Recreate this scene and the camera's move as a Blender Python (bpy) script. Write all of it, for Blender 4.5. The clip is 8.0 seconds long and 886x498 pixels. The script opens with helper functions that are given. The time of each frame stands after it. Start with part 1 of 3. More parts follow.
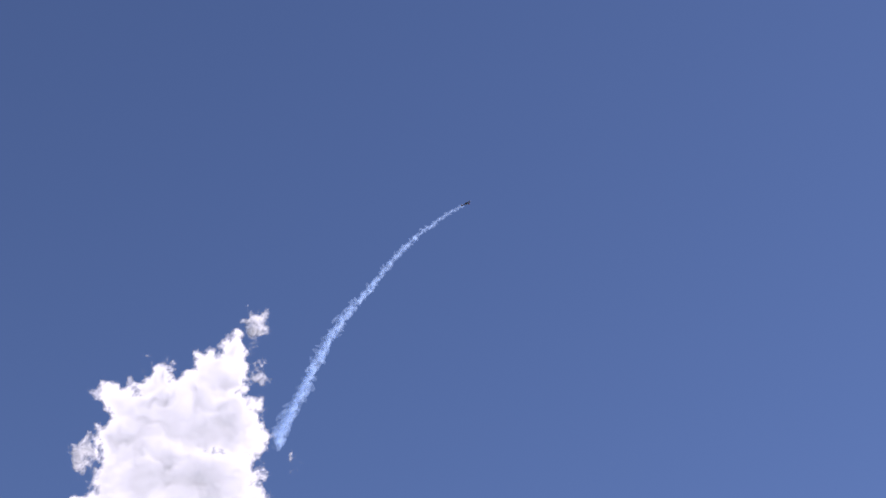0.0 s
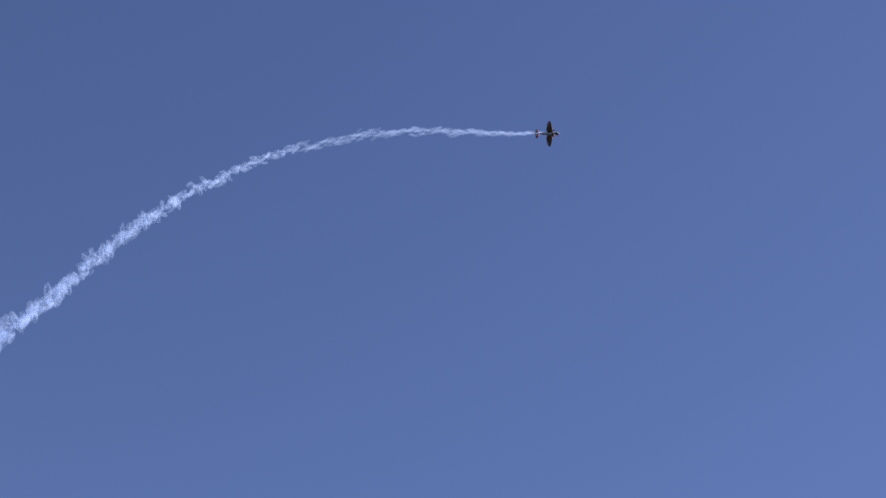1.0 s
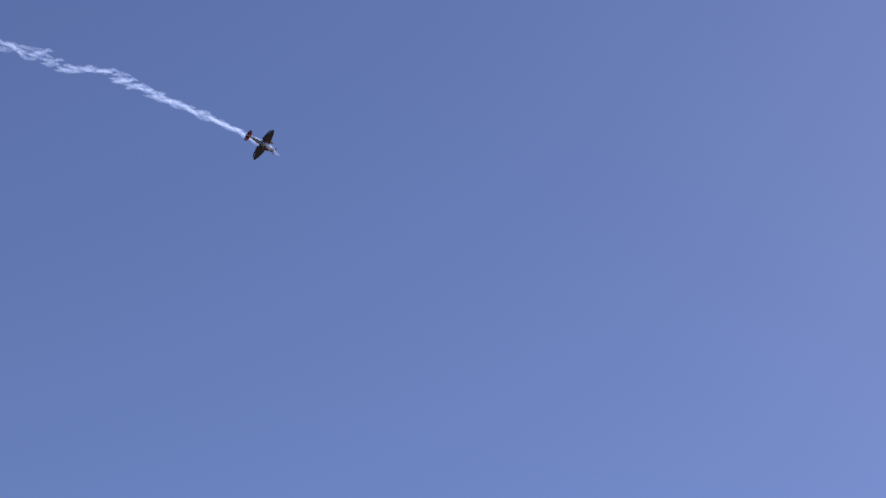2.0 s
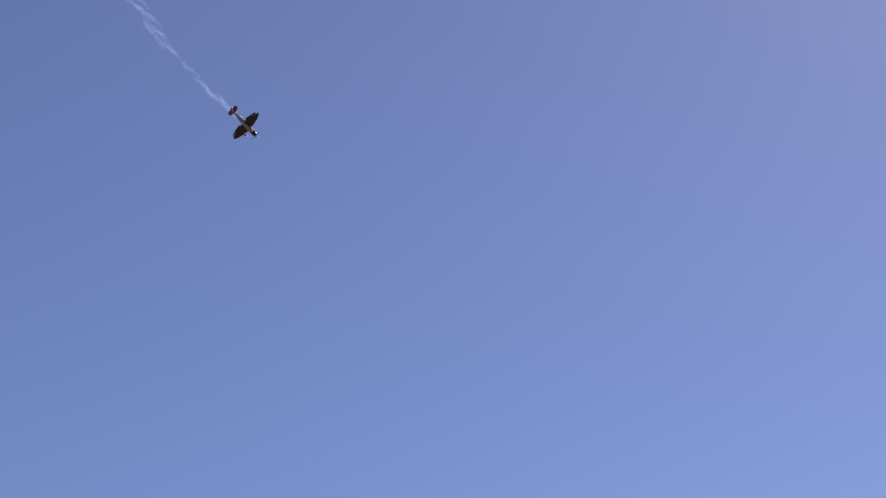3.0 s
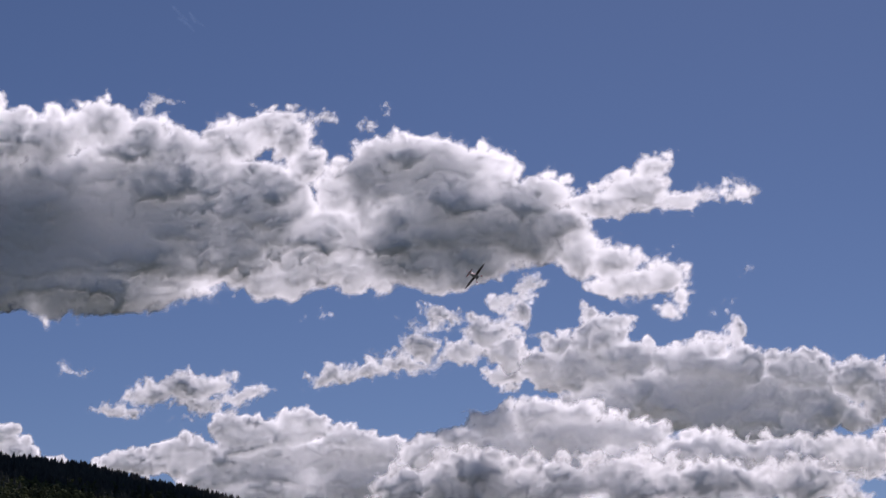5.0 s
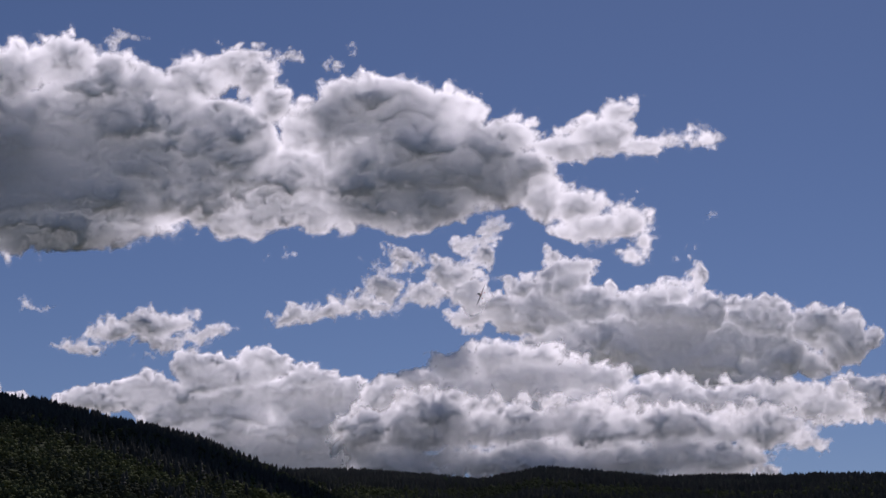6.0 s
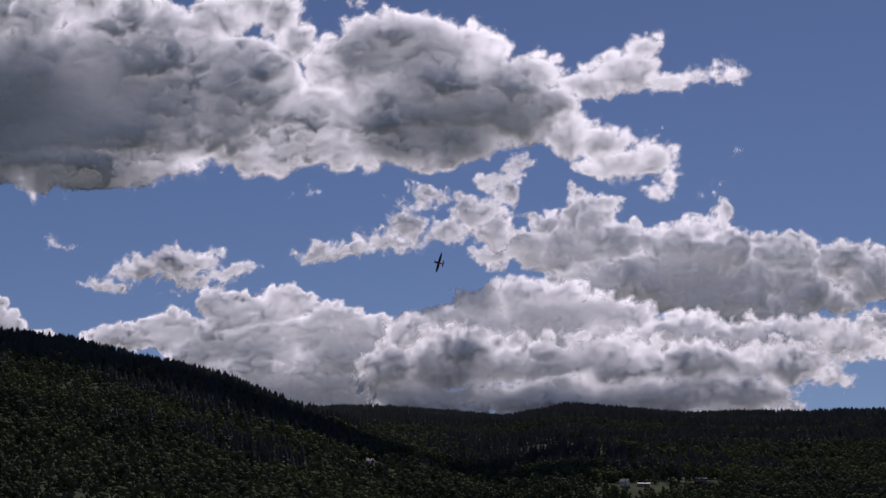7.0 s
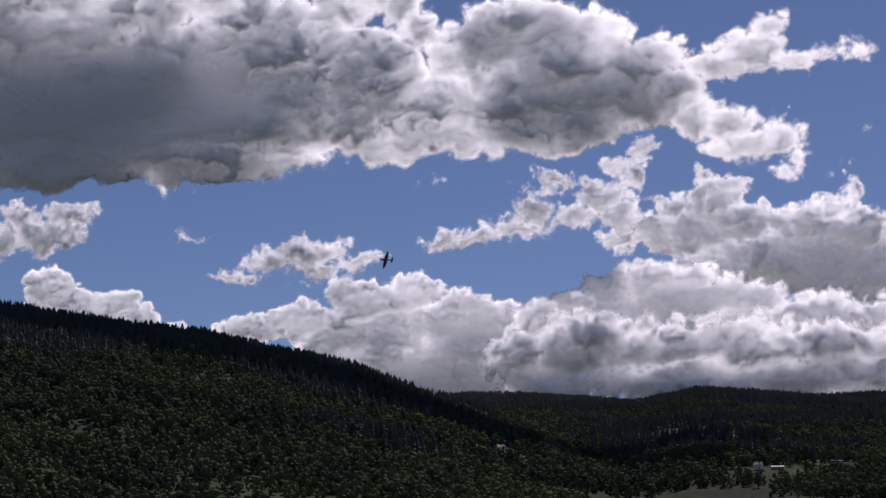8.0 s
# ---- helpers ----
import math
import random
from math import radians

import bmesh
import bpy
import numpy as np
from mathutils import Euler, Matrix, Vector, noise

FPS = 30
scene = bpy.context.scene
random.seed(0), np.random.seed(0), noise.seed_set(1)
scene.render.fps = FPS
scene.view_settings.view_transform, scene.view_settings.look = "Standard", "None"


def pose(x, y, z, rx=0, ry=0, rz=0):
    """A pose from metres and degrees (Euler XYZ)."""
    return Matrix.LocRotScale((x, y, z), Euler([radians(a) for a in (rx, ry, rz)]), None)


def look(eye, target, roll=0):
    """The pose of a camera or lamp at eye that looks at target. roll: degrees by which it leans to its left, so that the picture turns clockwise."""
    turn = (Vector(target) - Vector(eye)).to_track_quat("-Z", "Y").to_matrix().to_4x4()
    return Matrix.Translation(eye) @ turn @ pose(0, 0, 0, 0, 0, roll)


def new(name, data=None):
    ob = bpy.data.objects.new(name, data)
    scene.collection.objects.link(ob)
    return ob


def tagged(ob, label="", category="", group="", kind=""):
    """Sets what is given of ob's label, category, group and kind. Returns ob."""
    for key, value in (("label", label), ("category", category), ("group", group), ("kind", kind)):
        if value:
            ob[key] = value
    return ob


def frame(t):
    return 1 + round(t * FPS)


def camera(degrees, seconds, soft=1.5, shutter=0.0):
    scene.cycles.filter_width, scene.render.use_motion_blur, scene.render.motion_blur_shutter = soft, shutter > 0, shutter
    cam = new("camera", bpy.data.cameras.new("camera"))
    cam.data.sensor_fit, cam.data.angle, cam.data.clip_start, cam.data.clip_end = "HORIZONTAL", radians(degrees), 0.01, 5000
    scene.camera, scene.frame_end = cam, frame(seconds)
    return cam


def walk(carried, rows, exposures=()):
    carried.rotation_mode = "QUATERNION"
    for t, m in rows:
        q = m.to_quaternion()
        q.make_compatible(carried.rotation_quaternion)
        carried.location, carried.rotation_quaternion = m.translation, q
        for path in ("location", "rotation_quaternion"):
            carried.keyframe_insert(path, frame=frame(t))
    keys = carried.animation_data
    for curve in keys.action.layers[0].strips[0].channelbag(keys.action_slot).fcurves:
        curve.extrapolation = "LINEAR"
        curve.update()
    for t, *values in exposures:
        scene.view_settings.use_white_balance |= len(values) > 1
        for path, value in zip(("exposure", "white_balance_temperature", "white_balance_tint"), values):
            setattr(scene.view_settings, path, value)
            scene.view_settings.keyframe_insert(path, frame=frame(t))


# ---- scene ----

EYE = Vector((0, 0, 1.7))
cam = camera(28.48, 8.0)
walk(cam, [
    (0.0, pose(0, 0, 1.7, 125.78, -1.92, 61.81)),
    (0.4, pose(0, 0, 1.7, 125.83, -4.34, 59.71)),
    (0.8, pose(0, 0, 1.7, 125.96, -8.14, 56.07)),
    (1.0, pose(0, 0, 1.7, 126.67, -8.46, 53.27)),
    (1.2, pose(0, 0, 1.7, 127.93, -10.17, 47.26)),
    (1.5, pose(0, 0, 1.7, 130.32, -10.35, 36.53)),
    (1.6, pose(0, 0, 1.7, 131.14, -10.41, 31.35)),
    (2.8, pose(0, 0, 1.7, 121.91, 2.28, 17.64)),
    (3.0, pose(0, 0, 1.7, 120.48, 2.92, 16.64)),
    (3.2, pose(0, 0, 1.7, 119.69, 3.22, 16.14)),
    (3.5, pose(0, 0, 1.7, 118.93, 3.25, 16.08)),
    (3.6, pose(0, 0, 1.7, 118.25, 3.34, 14.77)),
    (4.0, pose(0, 0, 1.7, 114.22, 3.08, 10.89)),
    (4.4, pose(0, 0, 1.7, 109.23, 1.82, 5.84)),
    (4.5, pose(0, 0, 1.7, 108.50, 1.66, 4.90)),
    (5.0, pose(0, 0, 1.7, 105.44, 0.58, 0.55)),
    (5.2, pose(0, 0, 1.7, 105.14, 0.19, -0.62)),
    (6.5, pose(0, 0, 1.7, 102.29, -0.08, -0.79)),
    (7.0, pose(0, 0, 1.7, 101.46, -0.00, -0.00)),
    (7.5, pose(0, 0, 1.7, 101.10, -0.03, 1.88)),
    (8.0, pose(0, 0, 1.7, 101.03, 0.39, 4.31)),
], exposures=[(0.0, 1.25, 6200, 30), (1.0, 1.3, 6300, 31), (1.5, 1.45, 6400, 32), (3.0, 1.3, 6800, 31), (3.6, 1.1, 6800, 31), (4.0, 0.72, 6600, 30), (4.4, 0.27, 6400, 28), (5.0, 0.03, 6200, 27), (6.5, -0.15, 6150, 28), (7.5, -0.1, 6150, 28), (8.0, 0.05, 6150, 28)])

# ---- light ----
SUN_AZ, SUN_EL = 14.0, 44.0          # degrees; azimuth clockwise from +y
world = bpy.data.worlds.new("sky")
scene.world = world
scene.cycles.transparent_max_bounces = 32
world.use_nodes = True
wn = world.node_tree
sky = wn.nodes.new("ShaderNodeTexSky")
sky.sky_type, sky.sun_disc = "NISHITA", False
sky.sun_elevation, sky.sun_rotation = radians(SUN_EL), radians(SUN_AZ)
sky.air_density, sky.dust_density, sky.ozone_density = 0.8, 0.1, 5.0
wn.links.new(sky.outputs[0], wn.nodes["Background"].inputs[0])
wn.nodes["Background"].inputs[1].default_value = 0.043
sun = new("sun", bpy.data.lights.new("sun", "SUN"))
sun.data.energy, sun.data.angle, sun.data.color = 5.0, radians(0.53), (1.0, 0.96, 0.9)
sun_way = Vector((math.sin(radians(SUN_AZ)) * math.cos(radians(SUN_EL)), math.cos(radians(SUN_AZ)) * math.cos(radians(SUN_EL)), math.sin(radians(SUN_EL))))
sun.matrix_world = look(sun_way * 100, (0, 0, 0))


# ---- materials ----
def nodes_of(name):
    m = bpy.data.materials.new(name)
    m.use_nodes = True
    return m, m.node_tree.nodes, m.node_tree.links


def paint(name, colour, rough=0.35, metal=0.0, coat=0.0, grain=6.0, vary=0.15, bump=0.0, transmission=0.0):
    """Paint, metal or rubber with slight mottling at two scales."""
    m, n, l = nodes_of(name)
    b = n["Principled BSDF"]
    tc = n.new("ShaderNodeTexCoord")
    big, small = n.new("ShaderNodeTexNoise"), n.new("ShaderNodeTexNoise")
    big.inputs["Scale"].default_value, small.inputs["Scale"].default_value = grain * 0.2, grain * 4
    for t in (big, small):
        t.inputs["Detail"].default_value = 5
        l.new(tc.outputs["Object"], t.inputs["Vector"])
    add = n.new("ShaderNodeMath")
    l.new(big.outputs[0], add.inputs[0]), l.new(small.outputs[0], add.inputs[1])
    ramp = n.new("ShaderNodeMapRange")
    ramp.inputs[1].default_value, ramp.inputs[2].default_value = 0.7, 1.3
    ramp.inputs[3].default_value, ramp.inputs[4].default_value = 1 - vary, 1 + vary
    l.new(add.outputs[0], ramp.inputs[0])
    mul = n.new("ShaderNodeVectorMath")
    mul.operation = "SCALE"
    mul.inputs[0].default_value = colour
    l.new(ramp.outputs[0], mul.inputs["Scale"])
    l.new(mul.outputs[0], b.inputs["Base Color"])
    b.inputs["Roughness"].default_value, b.inputs["Metallic"].default_value = rough, metal
    b.inputs["Coat Weight"].default_value = coat
    b.inputs["Transmission Weight"].default_value = transmission
    if bump:
        bp = n.new("ShaderNodeBump")
        bp.inputs["Strength"].default_value = bump
        l.new(small.outputs[0], bp.inputs["Height"]), l.new(bp.outputs[0], b.inputs["Normal"])
    return m


def vapour(name, deep=48.0, tint=0.995, grain=0.03, fray=0.55, lo=0.1, hi=0.9):
    """Cloud or smoke: light wanders through it, and its thin margin frays into clear air."""
    m, n, l = nodes_of(name)
    b = n["Principled BSDF"]
    b.inputs["Base Color"].default_value = (tint, tint, tint, 1)
    b.inputs["Roughness"].default_value = 1.0
    b.inputs["Specular IOR Level"].default_value = 0.0
    b.subsurface_method = "RANDOM_WALK"
    b.inputs["Subsurface Weight"].default_value = 1.0
    b.inputs["Subsurface Radius"].default_value = (1.0, 1.0, 1.0)
    b.inputs["Subsurface Scale"].default_value = deep
    cover, tc, fine = n.new("ShaderNodeAttribute"), n.new("ShaderNodeTexCoord"), n.new("ShaderNodeTexNoise")
    cover.attribute_name = "cover"
    fine.inputs["Scale"].default_value, fine.inputs["Detail"].default_value, fine.inputs["Roughness"].default_value = grain, 7, 0.62
    fine.inputs["Distortion"].default_value = 0.6
    l.new(tc.outputs["Object"], fine.inputs["Vector"])
    mad = n.new("ShaderNodeMath")
    mad.operation = "MULTIPLY_ADD"
    mad.inputs[1].default_value = fray * 2
    l.new(fine.outputs[0], mad.inputs[0]), l.new(cover.outputs["Fac"], mad.inputs[2])
    edge = n.new("ShaderNodeMapRange")
    edge.interpolation_type = "SMOOTHSTEP"
    edge.inputs[1].default_value, edge.inputs[2].default_value = lo + fray, hi + fray * 0.6
    l.new(mad.outputs[0], edge.inputs[0])
    clr, out = n.new("ShaderNodeBsdfTransparent"), n.new("ShaderNodeMixShader")
    l.new(edge.outputs[0], out.inputs[0]), l.new(clr.outputs[0], out.inputs[1]), l.new(b.outputs[0], out.inputs[2])
    l.new(out.outputs[0], n["Material Output"].inputs[0])
    return m


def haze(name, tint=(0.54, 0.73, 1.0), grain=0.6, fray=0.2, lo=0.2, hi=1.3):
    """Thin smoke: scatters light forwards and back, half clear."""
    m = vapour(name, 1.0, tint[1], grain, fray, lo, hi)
    n, l = m.node_tree.nodes, m.node_tree.links
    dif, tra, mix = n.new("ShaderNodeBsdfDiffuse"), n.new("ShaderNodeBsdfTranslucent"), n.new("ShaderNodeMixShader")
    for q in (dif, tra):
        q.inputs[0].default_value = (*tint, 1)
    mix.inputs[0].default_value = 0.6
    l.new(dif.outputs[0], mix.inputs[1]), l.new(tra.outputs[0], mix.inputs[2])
    l.new(mix.outputs[0], n["Material Output"].inputs[0].links[0].from_node.inputs[2])
    n.remove(n["Principled BSDF"])
    return m


def leafy(name, dark, light, scale=0.5):
    """Foliage whose tone changes from tree to tree and from spray to spray."""
    m, n, l = nodes_of(name)
    b = n["Principled BSDF"]
    geo, tc, noi = n.new("ShaderNodeNewGeometry"), n.new("ShaderNodeTexCoord"), n.new("ShaderNodeTexNoise")
    noi.inputs["Scale"].default_value, noi.inputs["Detail"].default_value = scale, 6
    l.new(tc.outputs["Object"], noi.inputs["Vector"])
    mix = n.new("ShaderNodeMix")
    mix.data_type = "RGBA"
    mix.inputs[6].default_value, mix.inputs[7].default_value = (*dark, 1), (*light, 1)
    mean = n.new("ShaderNodeMath")
    mean.operation = "MULTIPLY_ADD"
    mean.inputs[1].default_value = 0.35
    half = n.new("ShaderNodeMath")
    half.operation = "MULTIPLY"
    half.inputs[1].default_value = 2.2
    l.new(noi.outputs[0], half.inputs[0])
    shift = n.new("ShaderNodeMath")
    shift.operation = "SUBTRACT"
    shift.inputs[1].default_value = 0.85
    l.new(half.outputs[0], shift.inputs[0])
    l.new(geo.outputs["Random Per Island"], mean.inputs[0]), l.new(shift.outputs[0], mean.inputs[2])
    l.new(mean.outputs[0], mix.inputs[0]), l.new(mix.outputs[2], b.inputs["Base Color"])
    b.inputs["Roughness"].default_value = 0.75
    b.inputs["Specular IOR Level"].default_value = 0.0
    thru, both = n.new("ShaderNodeBsdfTranslucent"), n.new("ShaderNodeMixShader")
    both.inputs[0].default_value = 0.55
    l.new(mix.outputs[2], thru.inputs[0])
    l.new(b.outputs[0], both.inputs[1]), l.new(thru.outputs[0], both.inputs[2]), l.new(both.outputs[0], n["Material Output"].inputs[0])
    return m


def grassland(name):
    """Hill ground: dark heath, meadow strips and bare earth."""
    m, n, l = nodes_of(name)
    b = n["Principled BSDF"]
    tc, big, small = n.new("ShaderNodeTexCoord"), n.new("ShaderNodeTexNoise"), n.new("ShaderNodeTexNoise")
    big.inputs["Scale"].default_value, big.inputs["Detail"].default_value = 0.006, 6
    small.inputs["Scale"].default_value, small.inputs["Detail"].default_value = 0.15, 8
    l.new(tc.outputs["Object"], big.inputs["Vector"]), l.new(tc.outputs["Object"], small.inputs["Vector"])
    ramp = n.new("ShaderNodeValToRGB")
    e = ramp.color_ramp.elements
    e[0].position, e[0].color = 0.35, (0.055, 0.06, 0.045, 1)
    e[1].position, e[1].color = 0.62, (0.075, 0.088, 0.055, 1)
    e.new(0.72).color = (0.1, 0.115, 0.07, 1)
    l.new(big.outputs[0], ramp.inputs[0])
    mix = n.new("ShaderNodeMix")
    mix.data_type, mix.blend_type = "RGBA", "MULTIPLY"
    mix.inputs[0].default_value = 0.6
    l.new(ramp.outputs[0], mix.inputs[6]), l.new(small.outputs[0], mix.inputs[7])
    l.new(mix.outputs[2], b.inputs["Base Color"])
    b.inputs["Roughness"].default_value = 0.95
    b.inputs["Specular IOR Level"].default_value = 0.0
    return m


M_CLOUD = vapour("cloud_vapour")
M_SMOKE = haze("smoke_vapour")
M_GROUND = grassland("hill_grass")
M_SPRUCE = leafy("spruce_needles", (0.11, 0.115, 0.11), (0.17, 0.175, 0.15), 0.012)
M_BIRCH = leafy("birch_leaves", (0.11, 0.12, 0.09), (0.19, 0.215, 0.11), 0.009)
M_BARK = paint("bark", (0.09, 0.065, 0.045), 0.9, bump=0.5)
M_RED = paint("red_lacquer", (0.45, 0.03, 0.022), 0.5, coat=0.0)
M_UMBER = paint("umber_lacquer", (0.075, 0.055, 0.045), 0.6, coat=0.0)
M_GREY = paint("pale_grey_lacquer", (0.34, 0.32, 0.3), 0.6, coat=0.0)
M_WHITE = paint("white_lacquer", (0.4, 0.4, 0.39), 0.6, coat=0.0)
for lacquer in (M_RED, M_UMBER, M_GREY, M_WHITE):
    lacquer.node_tree.nodes["Principled BSDF"].inputs["Specular IOR Level"].default_value = 0.08
M_BLACK = paint("black_lacquer", (0.02, 0.02, 0.022), 0.65, coat=0.0)
M_STEEL = paint("steel", (0.5, 0.5, 0.5), 0.25, metal=1.0)
M_RUBBER = paint("tyre_rubber", (0.02, 0.02, 0.02), 0.85)
M_CANOPY = paint("tinted_acrylic", (0.03, 0.035, 0.045), 0.3, coat=0.0)
M_WALL = paint("white_boards", (0.75, 0.74, 0.7), 0.7, grain=1.0)
M_REDWALL = paint("red_boards", (0.3, 0.06, 0.04), 0.75, grain=1.0)
M_ROOF = paint("sheet_roof", (0.22, 0.22, 0.23), 0.7, metal=1.0, grain=1.0)
M_TILE = paint("tile_roof", (0.12, 0.06, 0.045), 0.8, grain=1.0)
M_PANE = paint("window_glass", (0.03, 0.035, 0.04), 0.08, coat=0.5)


# ---- helpers of this scene ----
def part(name, bm, material, parent=None, label="", smooth=True):
    me = bpy.data.meshes.new(name)
    bmesh.ops.recalc_face_normals(bm, faces=bm.faces)
    bm.to_mesh(me)
    bm.free()
    me.materials.append(material)
    if smooth:
        for p in me.polygons:
            p.use_smooth = True
    ob = new(name, me)
    ob.parent = parent
    if label:
        ob["label"] = label
    return ob


def raw(name, verts, faces, material, smooth=False):
    """A mesh object from arrays: verts (n, 3), faces (m, 3 or 4)."""
    me = bpy.data.meshes.new(name)
    verts, faces = np.asarray(verts, np.float32), np.asarray(faces, np.int32)
    k = faces.shape[1]
    me.vertices.add(len(verts))
    me.vertices.foreach_set("co", verts.ravel())
    me.loops.add(faces.size)
    me.loops.foreach_set("vertex_index", faces.ravel())
    me.polygons.add(len(faces))
    me.polygons.foreach_set("loop_start", np.arange(0, faces.size, k, dtype=np.int32))
    me.polygons.foreach_set("use_smooth", np.full(len(faces), smooth))
    me.update(calc_edges=True)
    me.materials.append(material)
    return new(name, me)


def lattice(ix, iy, seed):
    h = (ix.astype(np.int64) * 374761393 + iy.astype(np.int64) * 668265263 + seed * 1442695041) & 0x7FFFFFFF
    h = ((h ^ (h >> 13)) * 1274126177) & 0x7FFFFFFF
    a = (h ^ (h >> 16)) % 4096 / 4096 * 2 * np.pi
    return np.cos(a), np.sin(a)


def gnoise(x, y, seed):
    """Gradient noise, about -0.7 to 0.7."""
    ix, iy = np.floor(x), np.floor(y)
    fx, fy = x - ix, y - iy
    u, v = fx ** 3 * (fx * (fx * 6 - 15) + 10), fy ** 3 * (fy * (fy * 6 - 15) + 10)
    c = []
    for dx, dy in ((0, 0), (1, 0), (0, 1), (1, 1)):
        gx, gy = lattice(ix + dx, iy + dy, seed)
        c.append(gx * (fx - dx) + gy * (fy - dy))
    return (c[0] * (1 - u) + c[1] * u) * (1 - v) + (c[2] * (1 - u) + c[3] * u) * v


def fbm(x, y, seed, octaves=5, gain=0.5, billow=False):
    total, amp = 0.0, 1.0
    for k in range(octaves):
        g = gnoise(x, y, seed + 17 * k)
        total = total + amp * ((0.45 - np.abs(g) * 1.6) if billow else g)
        x, y, amp = x * 2.03 + 5.1, y * 2.03 - 3.7, amp * gain
    return total


def step(a, b, x):
    t = np.clip((x - a) / (b - a), 0, 1)
    return t * t * (3 - 2 * t)


# ---- the ground and the wooded hills ----
RIDGE_AZ = np.array([-180, -60, -34, -24, -18.3, -16, -14.6, -12.3, -9, -7.1, -5.3, -4.1, -2.5, 0, 2, 4, 8, 12, 24, 40, 60, 180])
NEAR_EL = np.array([4, 6, 8.4, 9.0, 8.6, 8.35, 8.15, 7.92, 7.32, 6.92, 6.28, 5.85, 5.3, 4.5, 3.5, 2.6, 1.5, 1, 1, 1, 1, 4])
FAR_EL = np.array([4, 5, 5.9, 5.9, 5.9, 5.9, 5.9, 5.9, 5.9, 5.9, 5.85, 5.95, 5.95, 5.9, 5.75, 6.15, 5.75, 5.7, 5.75, 6.0, 5, 4])
NEAR_R, FAR_R = 2350.0, 3350.0


def ground_height(x, y):
    r, az = np.hypot(x, y), np.degrees(np.arctan2(x, y))
    def hill(el, top, foot):
        e = np.interp(az, RIDGE_AZ, el)
        s = np.clip((r - foot) / (top - foot), 0, 1)
        up = np.tan(np.radians(e)) * top * (0.55 * s + 0.45 * s * s * (3 - 2 * s))
        return np.where(r > top, np.tan(np.radians(e)) * top * (1 - 0.35 * step(top, top + 1200, r)), up)
    h = np.maximum(hill(NEAR_EL, NEAR_R, 750), hill(FAR_EL, FAR_R, 900))
    rough = step(700, 1500, r) * (9 * fbm(x / 330, y / 330, 3) + 3 * fbm(x / 60, y / 60, 9, 3))
    return h + rough


def build_ground():
    r = np.concatenate([[0.0], np.geomspace(3, 700, 40), np.linspace(715, 4950, 220)])
    az = np.radians(np.concatenate([np.linspace(-180, -30, 60, endpoint=False), np.linspace(-30, 28, 320, endpoint=False), np.linspace(28, 180, 60, endpoint=False)]))
    R, A = np.meshgrid(r, az, indexing="ij")
    x, y = R * np.sin(A), R * np.cos(A)
    v = np.stack([x, y, ground_height(x, y)], -1).reshape(-1, 3)
    n, m = len(r), len(az)
    i, j = np.meshgrid(np.arange(n - 1), np.arange(m), indexing="ij")
    k = (j + 1) % m
    f = np.stack([i * m + j, i * m + k, (i + 1) * m + k, (i + 1) * m + j], -1).reshape(-1, 4)
    ob = raw("ground", v, f, M_GROUND, True)
    return tagged(ob, "grassy valley floor rising into dark wooded hills", "ground", kind="structure")


build_ground()


def spruce_shape(rng, sides=6, tiers=4):
    v, f = [], []
    for k in range(tiers):
        z0, z1 = 0.1 + 0.9 * k / tiers * 0.92, 0.1 + 0.9 * min(1, (k + 1.55) / tiers)
        rad = 0.2 * (1 - k / tiers) ** 0.8 + 0.03
        b = len(v)
        for s in range(sides):
            a = 2 * np.pi * (s + 0.5 * k) / sides
            q = rad * rng.uniform(0.65, 1.2)
            v.append((q * np.cos(a), q * np.sin(a), z0 + rng.uniform(-0.03, 0.03)))
        v.append((rng.uniform(-0.01, 0.01), rng.uniform(-0.01, 0.01), z1))
        f += [(b + s, b + (s + 1) % sides, b + sides) for s in range(sides)]
    return np.array(v), np.array(f)


def birch_shape(rng, sprays=9):
    """A ragged broadleaf crown of many small tilted sprays."""
    v, f = [], []
    corner = np.array([(1, 0, 0), (-1, 0, 0), (0, 1, 0), (0, -1, 0), (0, 0, 1), (0, 0, -1)], float)
    side = np.array([(0, 2, 4), (2, 1, 4), (1, 3, 4), (3, 0, 4), (2, 0, 5), (1, 2, 5), (3, 1, 5), (0, 3, 5)])
    for k in range(sprays):
        q = k / (sprays - 1)
        reach = 0.26 * math.sin(math.pi * (0.2 + 0.72 * q))
        a = rng.uniform(0, 2 * np.pi)
        c = np.array([reach * np.cos(a), reach * np.sin(a), 0.16 + 0.74 * q])
        turned = np.array(Euler(rng.uniform(-0.7, 0.7, 3)).to_matrix())
        v.append((corner * rng.uniform(0.1, 0.21, (6, 1))) @ turned.T + c)
        f.append(side + 6 * k)
    return np.concatenate(v), np.concatenate(f)


